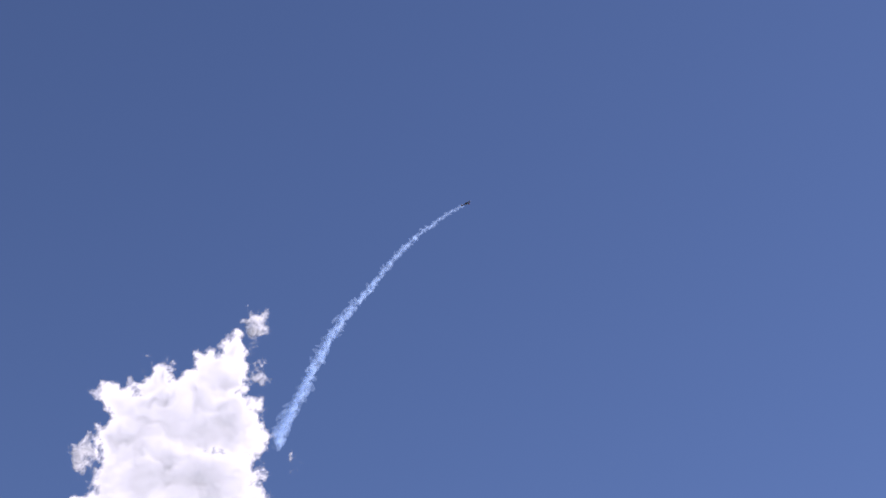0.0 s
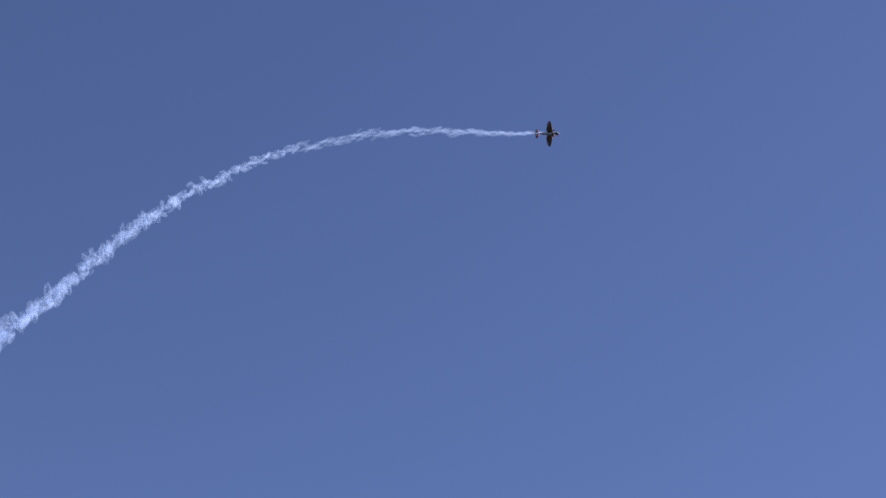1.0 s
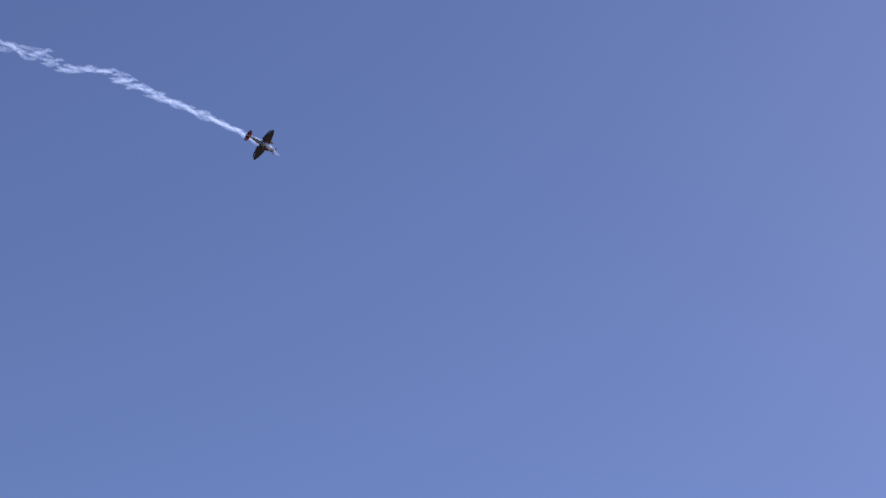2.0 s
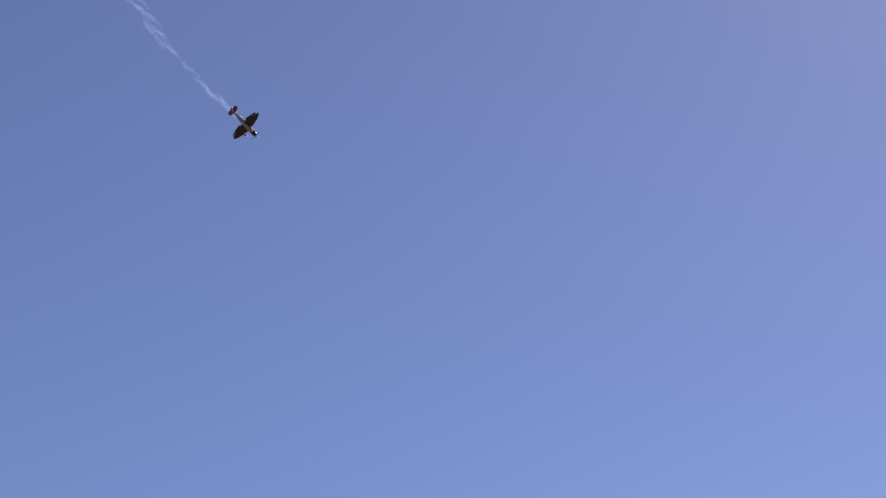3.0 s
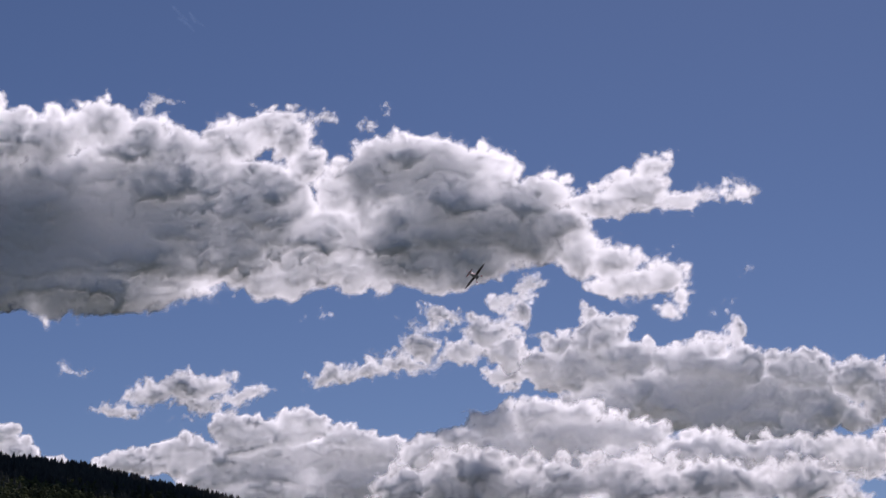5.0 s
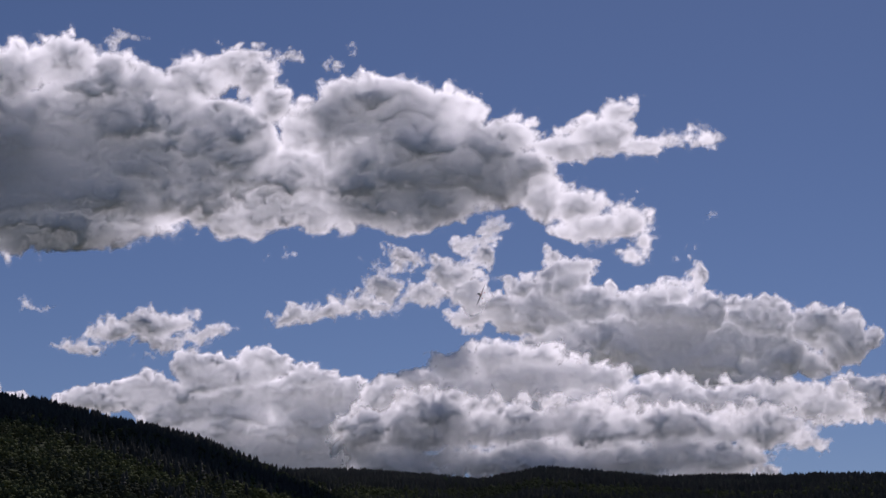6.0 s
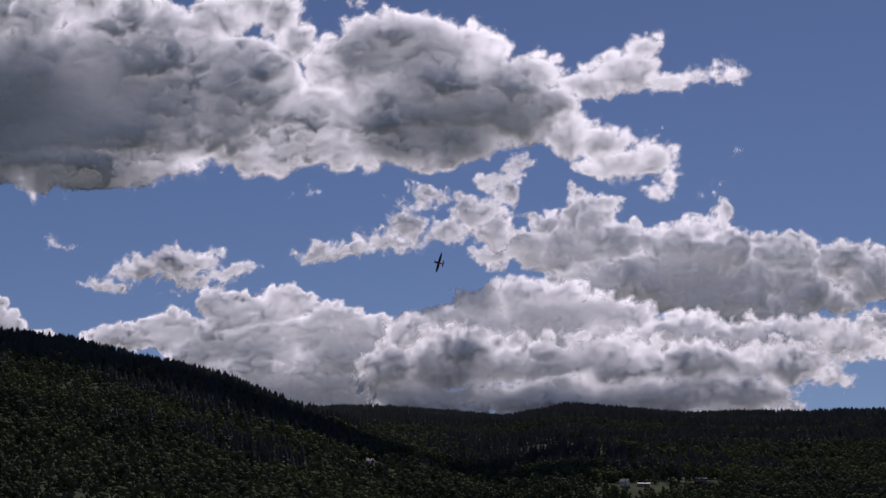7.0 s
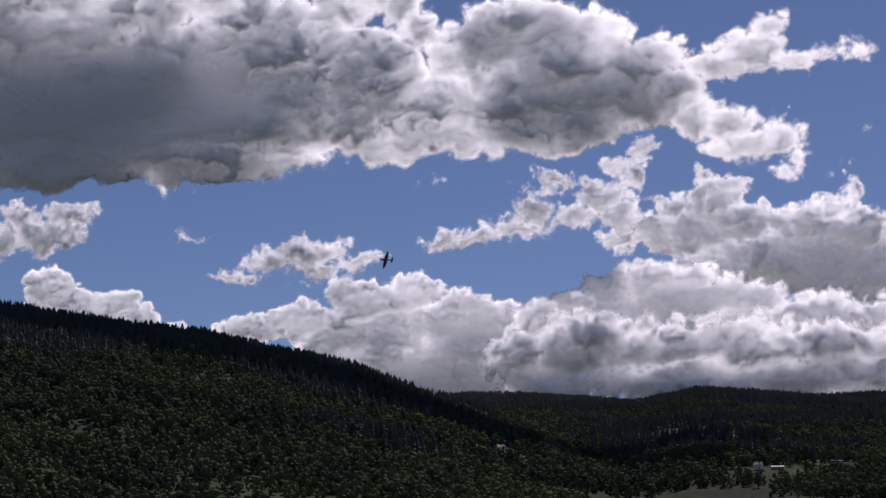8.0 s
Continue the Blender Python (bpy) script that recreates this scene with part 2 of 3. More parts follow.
def scatter(name, shapes, spots, heights, rng, material, smooth=False):
    vs, fs, base = [], [], 0
    kinds = rng.integers(0, len(shapes), len(spots))
    for k, (sv, sf) in enumerate(shapes):
        p, h = spots[kinds == k], heights[kinds == k]
        if not len(p):
            continue
        a = rng.uniform(0, 2 * np.pi, len(p))
        wide = rng.uniform(0.8, 1.3, len(p))
        ca, sa = np.cos(a)[:, None], np.sin(a)[:, None]
        x = (sv[None, :, 0] * ca - sv[None, :, 1] * sa) * (h * wide)[:, None] + p[:, None, 0]
        y = (sv[None, :, 0] * sa + sv[None, :, 1] * ca) * (h * wide)[:, None] + p[:, None, 1]
        z = sv[None, :, 2] * h[:, None] + p[:, None, 2]
        vs.append(np.stack([x, y, z], -1).reshape(-1, 3))
        fs.append((sf[None] + (np.arange(len(p)) * len(sv))[:, None, None]).reshape(-1, 3) + base)
        base += vs[-1].shape[0]
    return raw(name, np.concatenate(vs), np.concatenate(fs), material, smooth)


def tube(a, b, r0, r1, sides=10):
    a, b = Vector(a), Vector(b)
    bm = bmesh.new()
    m = Matrix.Translation((a + b) / 2) @ (b - a).to_track_quat("Z", "Y").to_matrix().to_4x4()
    bmesh.ops.create_cone(bm, cap_ends=True, segments=sides, radius1=r0, radius2=r1, depth=(b - a).length, matrix=m)
    return bm


def site(az, el):
    """Where the line of sight at that bearing and elevation first meets the ground."""
    for r in np.arange(900, 3600, 4.0):
        x, y = r * math.sin(radians(az)), r * math.cos(radians(az))
        h = float(ground_height(np.array([x]), np.array([y]))[0])
        if h >= r * math.tan(radians(el)) + 1.7:
            return Vector((x, y, h))
    return Vector((x, y, h))


YARDS = [(8.34, 3.8), (6.51, 3.68), (5.91, 3.7), (-2.4, 4.41), (-0.54, 4.44)]


def build_woods():
    rng = np.random.default_rng(7)
    n = 88000
    az = np.radians(rng.uniform(-24, 20, n))
    r = np.sqrt(rng.uniform(1000 ** 2, 3700 ** 2, n))
    x, y = r * np.sin(az), r * np.cos(az)
    h = ground_height(x, y)
    deg = np.degrees(az)
    rise = h / np.maximum(np.maximum(np.tan(np.radians(np.interp(deg, RIDGE_AZ, NEAR_EL))) * NEAR_R, np.tan(np.radians(np.interp(deg, RIDGE_AZ, FAR_EL))) * FAR_R), 1)
    glade = fbm(x / 260, y / 260, 21, 4) + 0.8 * (rise - 0.55)
    dense = rng.uniform(-0.25, 0.25, n) + glade
    spots = np.stack([x, y, h - 0.4], -1)
    conifer = (rise + 0.5 * fbm(x / 300, y / 300, 33, 3) + rng.uniform(-0.12, 0.12, n)) > 0.62
    keep = dense > np.where(r < 1700, -0.46, -0.36)
    for ha, he in YARDS:
        p = site(ha, he)
        near = (np.hypot(x - p.x, y - p.y) < 24) | ((np.hypot(x - p.x * 0.97, y - p.y * 0.97) < 45) & (np.hypot(x, y) < p.length))
        keep &= ~near
    keep &= ((r < NEAR_R + 70) | (deg > -5.5)) & (r < FAR_R + 60) & (deg < 17) & (deg > -21)
    sp, bi = keep & conifer, keep & ~conifer
    spr = [spruce_shape(rng) for _ in range(6)]
    bir = [birch_shape(rng) for _ in range(6)]
    a = scatter("spruce_forest", spr, spots[sp], rng.uniform(9, 21, sp.sum()), rng, M_SPRUCE)
    b = scatter("birch_wood", bir, spots[bi], rng.uniform(7, 15, bi.sum()), rng, M_BIRCH)
    tagged(a, "dark spruce forest covering the upper hillsides", "forest", kind="stuff")
    tagged(b, "green broadleaf wood on the lower slopes", "forest", kind="stuff")


build_woods()


def box(size, at=(0, 0, 0), bevel=0.04):
    bm = bmesh.new()
    bmesh.ops.create_cube(bm, size=1, matrix=Matrix.Translation(at) @ Matrix.Diagonal((*size, 1)))
    bmesh.ops.bevel(bm, geom=bm.edges[:], offset=bevel, segments=1, affect="EDGES")
    return bm


def gable(length, width, rise, z, over=0.5, thick=0.25):
    """A pitched roof of two slabs, ridge along x."""
    bm = bmesh.new()
    l, w = length / 2 + over, width / 2 + over
    drop = over * rise / (width / 2)
    outline = [(-w, z - drop), (0, z + rise), (w, z - drop), (w, z - drop + thick), (0, z + rise + thick), (-w, z - drop + thick)]
    a = [bm.verts.new((-l, y, q)) for y, q in outline]
    b = [bm.verts.new((l, y, q)) for y, q in outline]
    for k in range(6):
        bm.faces.new((a[k], a[(k + 1) % 6], b[(k + 1) % 6], b[k]))
    bm.faces.new(a), bm.faces.new(b)
    return bm


def build_house(az, el, length, width, high, rise, wall_mat, roof_mat, label, turn=0, windows=4, category="house"):
    at = site(az, el)
    home = tagged(new("house" if category == "house" else "barn"), label, category)
    home.matrix_world = pose(at.x, at.y, at.z - 0.6, 0, 0, turn - az)
    wall = bmesh.new()
    l, w, h = length / 2, width / 2, high + 0.6
    prof = [(-w, 0), (w, 0), (w, h), (0, h + rise), (-w, h)]
    a, b = [wall.verts.new((-l, y, q)) for y, q in prof], [wall.verts.new((l, y, q)) for y, q in prof]
    for k in range(5):
        wall.faces.new((a[k], a[(k + 1) % 5], b[(k + 1) % 5], b[k]))
    wall.faces.new(a), wall.faces.new(b)
    part("wall", wall, wall_mat, home, smooth=False)
    part("roof", gable(length, width, rise, h), roof_mat, home, smooth=False)
    for k in range(windows):
        x = -l + length * (k + 0.5) / windows
        win = part("window", box((1.5, 0.16, 1.5), (x, -w - 0.02, h * 0.55)), M_WALL, home, "white window frame", False)
        part("pane", box((1.2, 0.06, 1.2), (x, -w - 0.12, h * 0.55), 0.01), M_PANE, win, "dark glass", False)
    part("door", box((1.1, 0.14, 2.1), (l * 0.18 + 0.9, -w - 0.03, 1.65)), M_REDWALL, home, "dark red door", False)
    part("chimney", box((0.8, 0.8, 1.6), (l * 0.3, 0, h + rise + 0.5)), M_TILE, home, smooth=False)
    return home


build_house(8.34, 3.8, 12, 7, 3.4, 0.8, M_REDWALL, M_ROOF, "long red barn with a pale sheet-metal roof", 12, 5, "barn")
build_house(6.51, 3.68, 12, 6, 2.8, 0.6, M_REDWALL, M_ROOF, "low grey-roofed farm shed on the hillside", 4, 6, "barn")
build_house(5.91, 3.7, 8, 7, 4.2, 2.6, M_WALL, M_TILE, "small white farmhouse with a dark tile roof", -20, 2)
build_house(-2.4, 4.41, 7, 6, 3.6, 2.2, M_WALL, M_TILE, "white cottage half hidden among trees", 25, 2)
build_house(-0.54, 4.44, 7, 6, 3.6, 2.4, M_WALL, M_TILE, "white cottage with a dark tile roof below the woods", -10, 2)


def build_spruce(az, height, dark=True, sink=12.0):
    """One tall tree on the crest of the near hill."""
    rng = np.random.default_rng(int(az * 100) + 5000)
    r = NEAR_R - sink
    x, y = r * math.sin(radians(az)), r * math.cos(radians(az))
    z = float(ground_height(np.array([x]), np.array([y]))[0])
    tree = tagged(new("spruce_tree"), "tall dark spruce standing above the ridge line", "tree", group="spruces on the crest")
    tree.location = (x, y, z - 0.3)
    part("trunk", tube((0, 0, 0), (0, 0, height * 0.9), height * 0.018, 0.05, 8), M_BARK, tree, "brown trunk")
    vs, fs, base = [], [], 0
    for k in range(150):
        q = (k + rng.uniform(0, 1)) / 150
        a, reach = rng.uniform(0, 2 * np.pi), height * 0.2 * (1 - q) ** 0.85 * rng.uniform(0.6, 1.15) + 0.25
        zz, wide = height * (0.1 + 0.9 * q), reach * 0.28 + 0.12
        d, e = np.array([math.cos(a), math.sin(a), 0]), np.array([-math.sin(a), math.cos(a), 0])
        c = np.array([0, 0, zz])
        vs += [c, c + d * reach * 0.55 + e * wide - [0, 0, reach * 0.1], c + d * reach - [0, 0, reach * 0.38], c + d * reach * 0.55 - e * wide - [0, 0, reach * 0.1], c + d * reach * 0.5 + [0, 0, reach * 0.12 + 0.2]]
        fs += [(base, base + 1, base + 4), (base + 1, base + 2, base + 4), (base + 2, base + 3, base + 4), (base + 3, base, base + 4)]
        base += 5
    crown = raw("crown", np.array(vs), np.array(fs), M_SPRUCE)
    crown.parent = tree


for az, height in ((-8.13, 24), (-7.75, 17), (-7.2, 23), (-7.0, 19), (-6.4, 18), (-16.67, 21), (-16.25, 22), (-18.19, 24), (-18.6, 18), (-5.9, 16), (-9.6, 17), (-12.9, 16)):
    build_spruce(az, height)

# ---- clouds: lumps as across, up, half width, half height, in hundreds of metres on a sheet 4.6 km away ----
CLOUD_D, CLOUD_TILT = 4600.0, 11.46


def build_cloud(lumps, label, seed, tilt=CLOUD_TILT, turn=0.0, distance=CLOUD_D, cell=5.0, relief=0.85, ragged=1.0, soft=30.0, depth=0.3, cores=(), flat=True, thin=1.0, name="cloud"):
    """Round puffs heaped on every lump and smaller ones on those, one closed skin with a thin frayed margin."""
    rng = np.random.default_rng(seed)
    lumps = np.array(lumps) * 100.0
    pad = 50 + 0.4 * lumps[:, 3].max()
    x0, x1 = (lumps[:, 0] - lumps[:, 2]).min() - pad, (lumps[:, 0] + lumps[:, 2]).max() + pad
    y0, y1 = (lumps[:, 1] - lumps[:, 3]).min() - pad, (lumps[:, 1] + lumps[:, 3]).max() + pad
    gx, gy = np.arange(x0, x1, cell), np.arange(y0, y1, cell)
    X, Y = np.meshgrid(gx, gy, indexing="ij")
    wx = X + ragged * (26 * fbm(X / 150, Y / 150, seed, 3) + 11 * fbm(X / 42, Y / 42, seed + 2, 4, 0.6))
    wy = Y + ragged * (26 * fbm(X / 150 + 40, Y / 150, seed + 5, 3) + 11 * fbm(X / 42, Y / 42, seed + 7, 4, 0.6))
    inside = np.full_like(X, -60.0)
    layers = [[(cx, cy, rx, ry, min(32.0, 0.22 * ry)) for cx, cy, rx, ry in lumps], [], []]
    for cx, cy, rx, ry in lumps:
        mean = min(max(0.36 * ry, 14.0), 62.0)
        for _ in range(int(4 + 2.6 * rx * ry / mean ** 2)):
            a, q = rng.uniform(0, 2 * np.pi), rng.uniform(0.0, 1.0) ** 0.45
            if flat and np.sin(a) < -0.3:
                q *= 0.8
            r = mean * rng.uniform(0.55, 1.35)
            px, py = cx + rx * q * np.cos(a) * 0.96, cy + ry * q * np.sin(a) * 0.96
            layers[1].append((px, py, r * rng.uniform(1.0, 1.4), r, 0.5 * r * rng.uniform(0.4, 1.5)))
            for _ in range(int(min(9, 2 + r / 6))):
                b, p = rng.uniform(0, 2 * np.pi), rng.uniform(0.1, 1.0) ** 0.5
                e = max(6.0, r * rng.uniform(0.16, 0.4))
                layers[2].append((px + r * p * np.cos(b), py + r * p * np.sin(b), e * 1.15, e, 0.65 * e * rng.uniform(0.5, 1.4)))
    H = np.zeros_like(X)
    for layer in layers:
        swell = np.zeros_like(X)
        # upper puffs lie behind lower ones, and each is thin at its crown and full at its foot
        for cx, cy, rx, ry, full in sorted(layer, key=lambda p: -p[1]):
            i0, i1 = np.searchsorted(gx, cx - rx * 1.3 - 45), np.searchsorted(gx, cx + rx * 1.3 + 45)
            j0, j1 = np.searchsorted(gy, cy - ry * 1.3 - 45), np.searchsorted(gy, cy + ry * 1.3 + 45)
            u, v = (wx[i0:i1, j0:j1] - cx) / rx, (wy[i0:i1, j0:j1] - cy) / ry
            d2 = u * u + v * v
            here = step(0.0, 0.4, 1 - d2)
            shape = full * (0.35 * np.sqrt(np.clip(1 - d2, 0, 1)) + 0.75 * step(-0.9, 0.6, -v))
            swell[i0:i1, j0:j1] = swell[i0:i1, j0:j1] * (1 - here) + shape * here
            inside[i0:i1, j0:j1] = np.maximum(inside[i0:i1, j0:j1], (1 - np.sqrt(d2)) * ry)
        H = H + swell
    inside = inside + 1 + ragged * (10 * fbm(X / 60, Y / 60, seed + 3, 5, 0.65) + 8 * fbm(X / 190, Y / 190, seed + 4, 3))
    cover = step(-4.0, soft, inside) * thin
    core = np.zeros_like(X)
    for cx, cy, rx, ry, extra in np.array(cores).reshape(-1, 5) * 100.0:
        q = ((wx - cx) / rx) ** 2 + ((wy - cy) / ry) ** 2
        core = core + extra * np.exp(-q * 1.1)
    patch = np.clip(1 + 1.1 * fbm(X / 170, Y / 170, seed + 6, 5, 0.5), 0.1, 2.0)
    core = core * patch * step(0, 38, inside)
    H = np.maximum(H * patch * (1 - 0.5 * step(20, 130, core)) + 5 * fbm(X / 40, Y / 40, seed + 9, 4, 0.6, True) + 6, 0) * relief * step(-4.0, soft * 1.5, inside)
    t, a = radians(tilt), radians(turn)
    right = np.array([math.cos(a), -math.sin(a), 0])
    way = np.array([math.sin(a) * math.cos(t), math.cos(a) * math.cos(t), math.sin(t)])
    up = np.cross(right, way)
    flat = way[None, None] * CLOUD_D + X[..., None] * right + Y[..., None] * up
    n, m = X.shape
    i, j = np.meshgrid(np.arange(n - 1), np.arange(m - 1), indexing="ij")
    f = np.stack([i * m + j, (i + 1) * m + j, (i + 1) * m + j + 1, i * m + j + 1], -1).reshape(-1, 4)
    f = f[cover.ravel()[f].max(1) > 0.0]
    used = np.unique(f)
    remap = np.zeros(n * m, np.int32)
    remap[used] = np.arange(len(used))
    f = remap[f]
    scale = distance / CLOUD_D
    H, core = H / scale, core / scale
    front = (flat * (1 - H / CLOUD_D)[..., None]).reshape(-1, 3)[used] * scale + np.array(EYE)
    back = (flat * (1 + (depth * H + core + 2) / CLOUD_D)[..., None]).reshape(-1, 3)[used] * scale + np.array(EYE)
    ob = raw(name, np.concatenate([front, back]), np.concatenate([f, f[:, ::-1] + len(used)]), M_CLOUD, True)
    c = cover.ravel()[used].astype(np.float32)
    ob.data.attributes.new("cover", "FLOAT", "POINT").data.foreach_set("value", np.concatenate([c, c]))
    return tagged(ob, label, "cloud")


GREAT = [(-9.44, 6.57, 1.34, 0.82), (-10.78, 6.27, 1.34, 0.74), (-12.27, 6.27, 1.34, 1.04), (-13.91, 5.67, 2.08, 1.64), (-16.59, 5.38, 3.72, 2.53), (-8.18, 6.20, 0.89, 0.67), (-7.21, 5.82, 1.04, 0.74), (-5.87, 6.12, 1.04, 0.60), (-4.90, 6.49, 1.12, 0.63), (-4.23, 6.12, 0.74, 0.67), (-3.78, 5.52, 0.60, 0.60), (-10.19, 3.74, 3.87, 2.08), (-7.21, 4.04, 2.98, 2.08), (-13.91, 3.59, 3.87, 2.23), (-5.12, 3.89, 1.64, 1.94), (-4.53, 2.70, 1.34, 0.74), (-3.34, 3.29, 1.34, 1.19), (-17.19, 7.46, 1.94, 1.12), (-13.24, 6.94, 1.64, 0.82), (-9.44, 2.17, 3.87, 0.63), (-14.50, 2.32, 3.43, 0.63)]
DOME = [(-1.40, 5.12, 1.34, 1.04), (-0.58, 5.23, 1.56, 1.07), (0.31, 5.05, 1.19, 0.98), (-2.14, 4.63, 1.04, 1.04), (-0.66, 3.89, 2.38, 1.79), (1.13, 4.63, 0.89, 0.89), (1.73, 3.89, 1.34, 1.19), (2.47, 4.63, 0.74, 0.60), (-2.74, 2.62, 1.04, 0.63), (-1.25, 2.62, 1.94, 0.67), (0.54, 2.77, 1.34, 0.60), (2.92, 3.59, 0.89, 0.82), (-3.11, 4.63, 0.67, 0.67)]
ARM = [(3.81, 4.33, 1.16, 0.55), (4.85, 4.63, 1.16, 0.69), (5.15, 5.23, 0.75, 0.45), (5.90, 4.41, 0.67, 0.38), (6.64, 4.60, 0.83, 0.21), (7.68, 4.66, 0.44, 0.29), (7.09, 4.63, 0.67, 0.21), (3.37, 2.99, 0.83, 0.69), (4.11, 2.84, 0.75, 0.62), (4.56, 2.25, 1.33, 0.52), (5.60, 2.40, 0.71, 0.55), (5.97, 1.95, 0.37, 0.41), (5.60, 1.50, 0.41, 0.38)]
build_cloud(GREAT + DOME + ARM, "great grey-bellied cumulus with bright crest and a tapering arm", 11, distance=2550, cell=4.5, relief=0.41, soft=40, ragged=0.85,
            cores=[(-10.19, 4.11, 3.13, 1.34, 1.15), (-13.91, 3.74, 3.28, 1.64, 1.15), (-17.33, 4.33, 2.98, 1.79, 1.15), (-5.27, 4.78, 0.60, 1.04, 0.20), (-1.18, 5.15, 1.12, 0.45, 0.70), (0.09, 5.30, 0.60, 0.37, 0.40), (-0.21, 3.59, 1.64, 0.74, 0.85), (1.73, 3.89, 0.74, 0.74, 0.30), (-11.68, 1.73, 5.21, 0.36, 0.22)])
BANK = [(3.51, 1.36, 0.30, 0.33), (4.26, 1.13, 0.54, 0.39), (3.81, 0.61, 0.74, 0.74), (2.77, 0.54, 0.60, 0.42), (2.17, 0.01, 0.89, 0.48), (3.22, -0.13, 1.34, 0.67), (1.43, -0.13, 0.74, 0.33), (4.56, 0.16, 0.89, 0.71), (5.60, 0.13, 1.04, 0.49), (6.64, 0.58, 0.89, 0.33), (7.36, 1.03, 0.27, 0.33), (6.34, 0.01, 1.19, 0.74), (7.54, -0.13, 1.04, 0.69), (9.02, -0.36, 1.04, 0.74), (10.51, -0.43, 0.97, 0.63), (11.26, -0.73, 0.74, 0.67), (8.43, -1.18, 2.23, 0.89), (6.20, -0.88, 1.64, 0.89), (11.41, -1.92, 0.60, 0.45), (12.00, -2.22, 0.89, 0.60), (4.71, -0.88, 2.38, 0.74)]
build_cloud(BANK, "long swelling cumulus bank with an ear-like tower and grey hollows", 53, distance=4500, flat=False, relief=1.25,
            cores=[(6.72, -0.66, 1.04, 0.54, 2.20), (9.62, -1.03, 0.89, 0.36, 1.20), (3.96, 0.24, 0.67, 0.33, 0.50), (6.94, -1.59, 2.68, 0.24, 0.80), (9.17, -0.43, 0.52, 0.27, 0.40)])
SHELF = [(2.17, -1.33, 1.34, 0.51), (3.22, -1.21, 1.19, 0.45), (0.98, -1.47, 0.89, 0.51), (0.09, -1.85, 0.92, 0.54), (4.41, -1.71, 1.34, 0.54), (-0.66, -2.29, 0.97, 0.60), (1.73, -2.07, 1.79, 0.63), (3.96, -2.34, 2.08, 0.60), (6.20, -2.34, 2.23, 0.63), (8.88, -2.28, 2.08, 0.63), (10.51, -2.40, 1.19, 0.54), (2.77, -1.80, 2.23, 0.60)]
build_cloud(SHELF, "low cloud shelf with bright rounded crests before the bank", 59, distance=3950, flat=False, relief=1.0, soft=34,
            cores=[(3.22, -1.59, 1.34, 0.24, 1.20), (1.28, -1.95, 0.74, 0.18, 0.50), (6.64, -2.55, 2.23, 0.21, 0.60)])
FOOT = [(-1.40, -3.19, 0.89, 0.89), (0.24, -2.96, 1.64, 0.89), (2.47, -2.96, 1.94, 0.77), (4.71, -3.04, 2.23, 0.77), (6.94, -3.04, 2.23, 0.71), (9.17, -3.08, 1.64, 0.63), (10.36, -3.44, 0.67, 0.36), (7.68, -3.86, 2.23, 0.71), (3.22, -4.01, 2.98, 0.77), (-0.51, -4.01, 1.64, 0.66), (5.45, -3.86, 2.38, 0.67)]
build_cloud(FOOT, "pale tangled cloud foot resting behind the ridge", 63, distance=3560, flat=False, relief=0.9, soft=46, ragged=1.1, cores=[(4.71, -3.78, 3.28, 0.27, 0.70), (-0.36, -3.71, 1.34, 0.36, 0.80), (0.98, -3.04, 0.74, 0.24, 0.60), (6.94, -3.11, 1.49, 0.21, 0.60), (3.37, -2.96, 0.74, 0.21, 0.50)])
LOW = [(-5.87, -1.50, 0.71, 0.45), (-4.08, -1.43, 0.89, 0.42), (-4.97, -1.77, 1.41, 0.54), (-2.89, -1.95, 0.97, 0.51), (-2.00, -2.25, 0.97, 0.54), (-7.21, -2.14, 1.12, 0.51), (-8.47, -2.34, 1.12, 0.36), (-3.93, -2.44, 2.23, 0.63), (-5.72, -2.74, 1.79, 0.74), (-2.59, -2.96, 1.49, 0.74), (-3.34, -3.71, 2.53, 0.67), (-5.27, -3.41, 1.79, 0.67)]
build_cloud(LOW, "low rounded cloud bank behind the wooded ridge", 61, distance=4600, cell=4.5, ragged=0.6, soft=18, cores=[(-2.44, -2.55, 0.89, 0.27, 1.50), (-4.38, -2.41, 0.97, 0.22, 1.10), (-5.72, -2.44, 0.60, 0.24, 0.60), (-3.63, -3.71, 2.68, 0.51, 2.20)])
build_cloud([(-0.36, 1.43, 0.83, 0.29), (1.88, 2.25, 0.47, 0.21), (1.43, 1.83, 0.67, 0.31), (-1.03, 0.76, 0.50, 0.48), (-1.40, 0.24, 1.00, 0.34), (-2.44, -0.13, 0.83, 0.31), (-3.34, -0.13, 0.75, 0.31), (0.83, 0.98, 0.71, 0.62), (0.09, 0.39, 0.83, 0.38), (1.28, 0.46, 0.67, 0.55), (1.73, 1.36, 0.30, 0.48)], "slanting chain of small white cloud puffs", 37, soft=38, ragged=1.2, relief=1.4, distance=4200, cell=4.0)
build_cloud([(-7.21, -0.43, 1.00, 0.48), (-6.46, -0.28, 0.67, 0.34), (-5.72, -0.58, 1.00, 0.28), (-7.95, -0.58, 0.67, 0.34), (-8.85, -0.92, 0.83, 0.22), (-6.76, -0.80, 1.33, 0.29)], "flat white cloud raft drifting alone", 67, soft=38, ragged=1.2, relief=1.2, cell=4.0)
build_cloud([(-13.83, -1.15, 0.71, 0.51), (-13.46, -1.85, 1.12, 0.74), (-12.20, -1.70, 0.74, 0.45), (-11.60, -2.10, 0.67, 0.45), (-10.78, -2.40, 0.60, 0.21)], "bright cauliflower cloud heap behind the hill", 71, distance=4700, cell=4.0, ragged=0.45, soft=14)
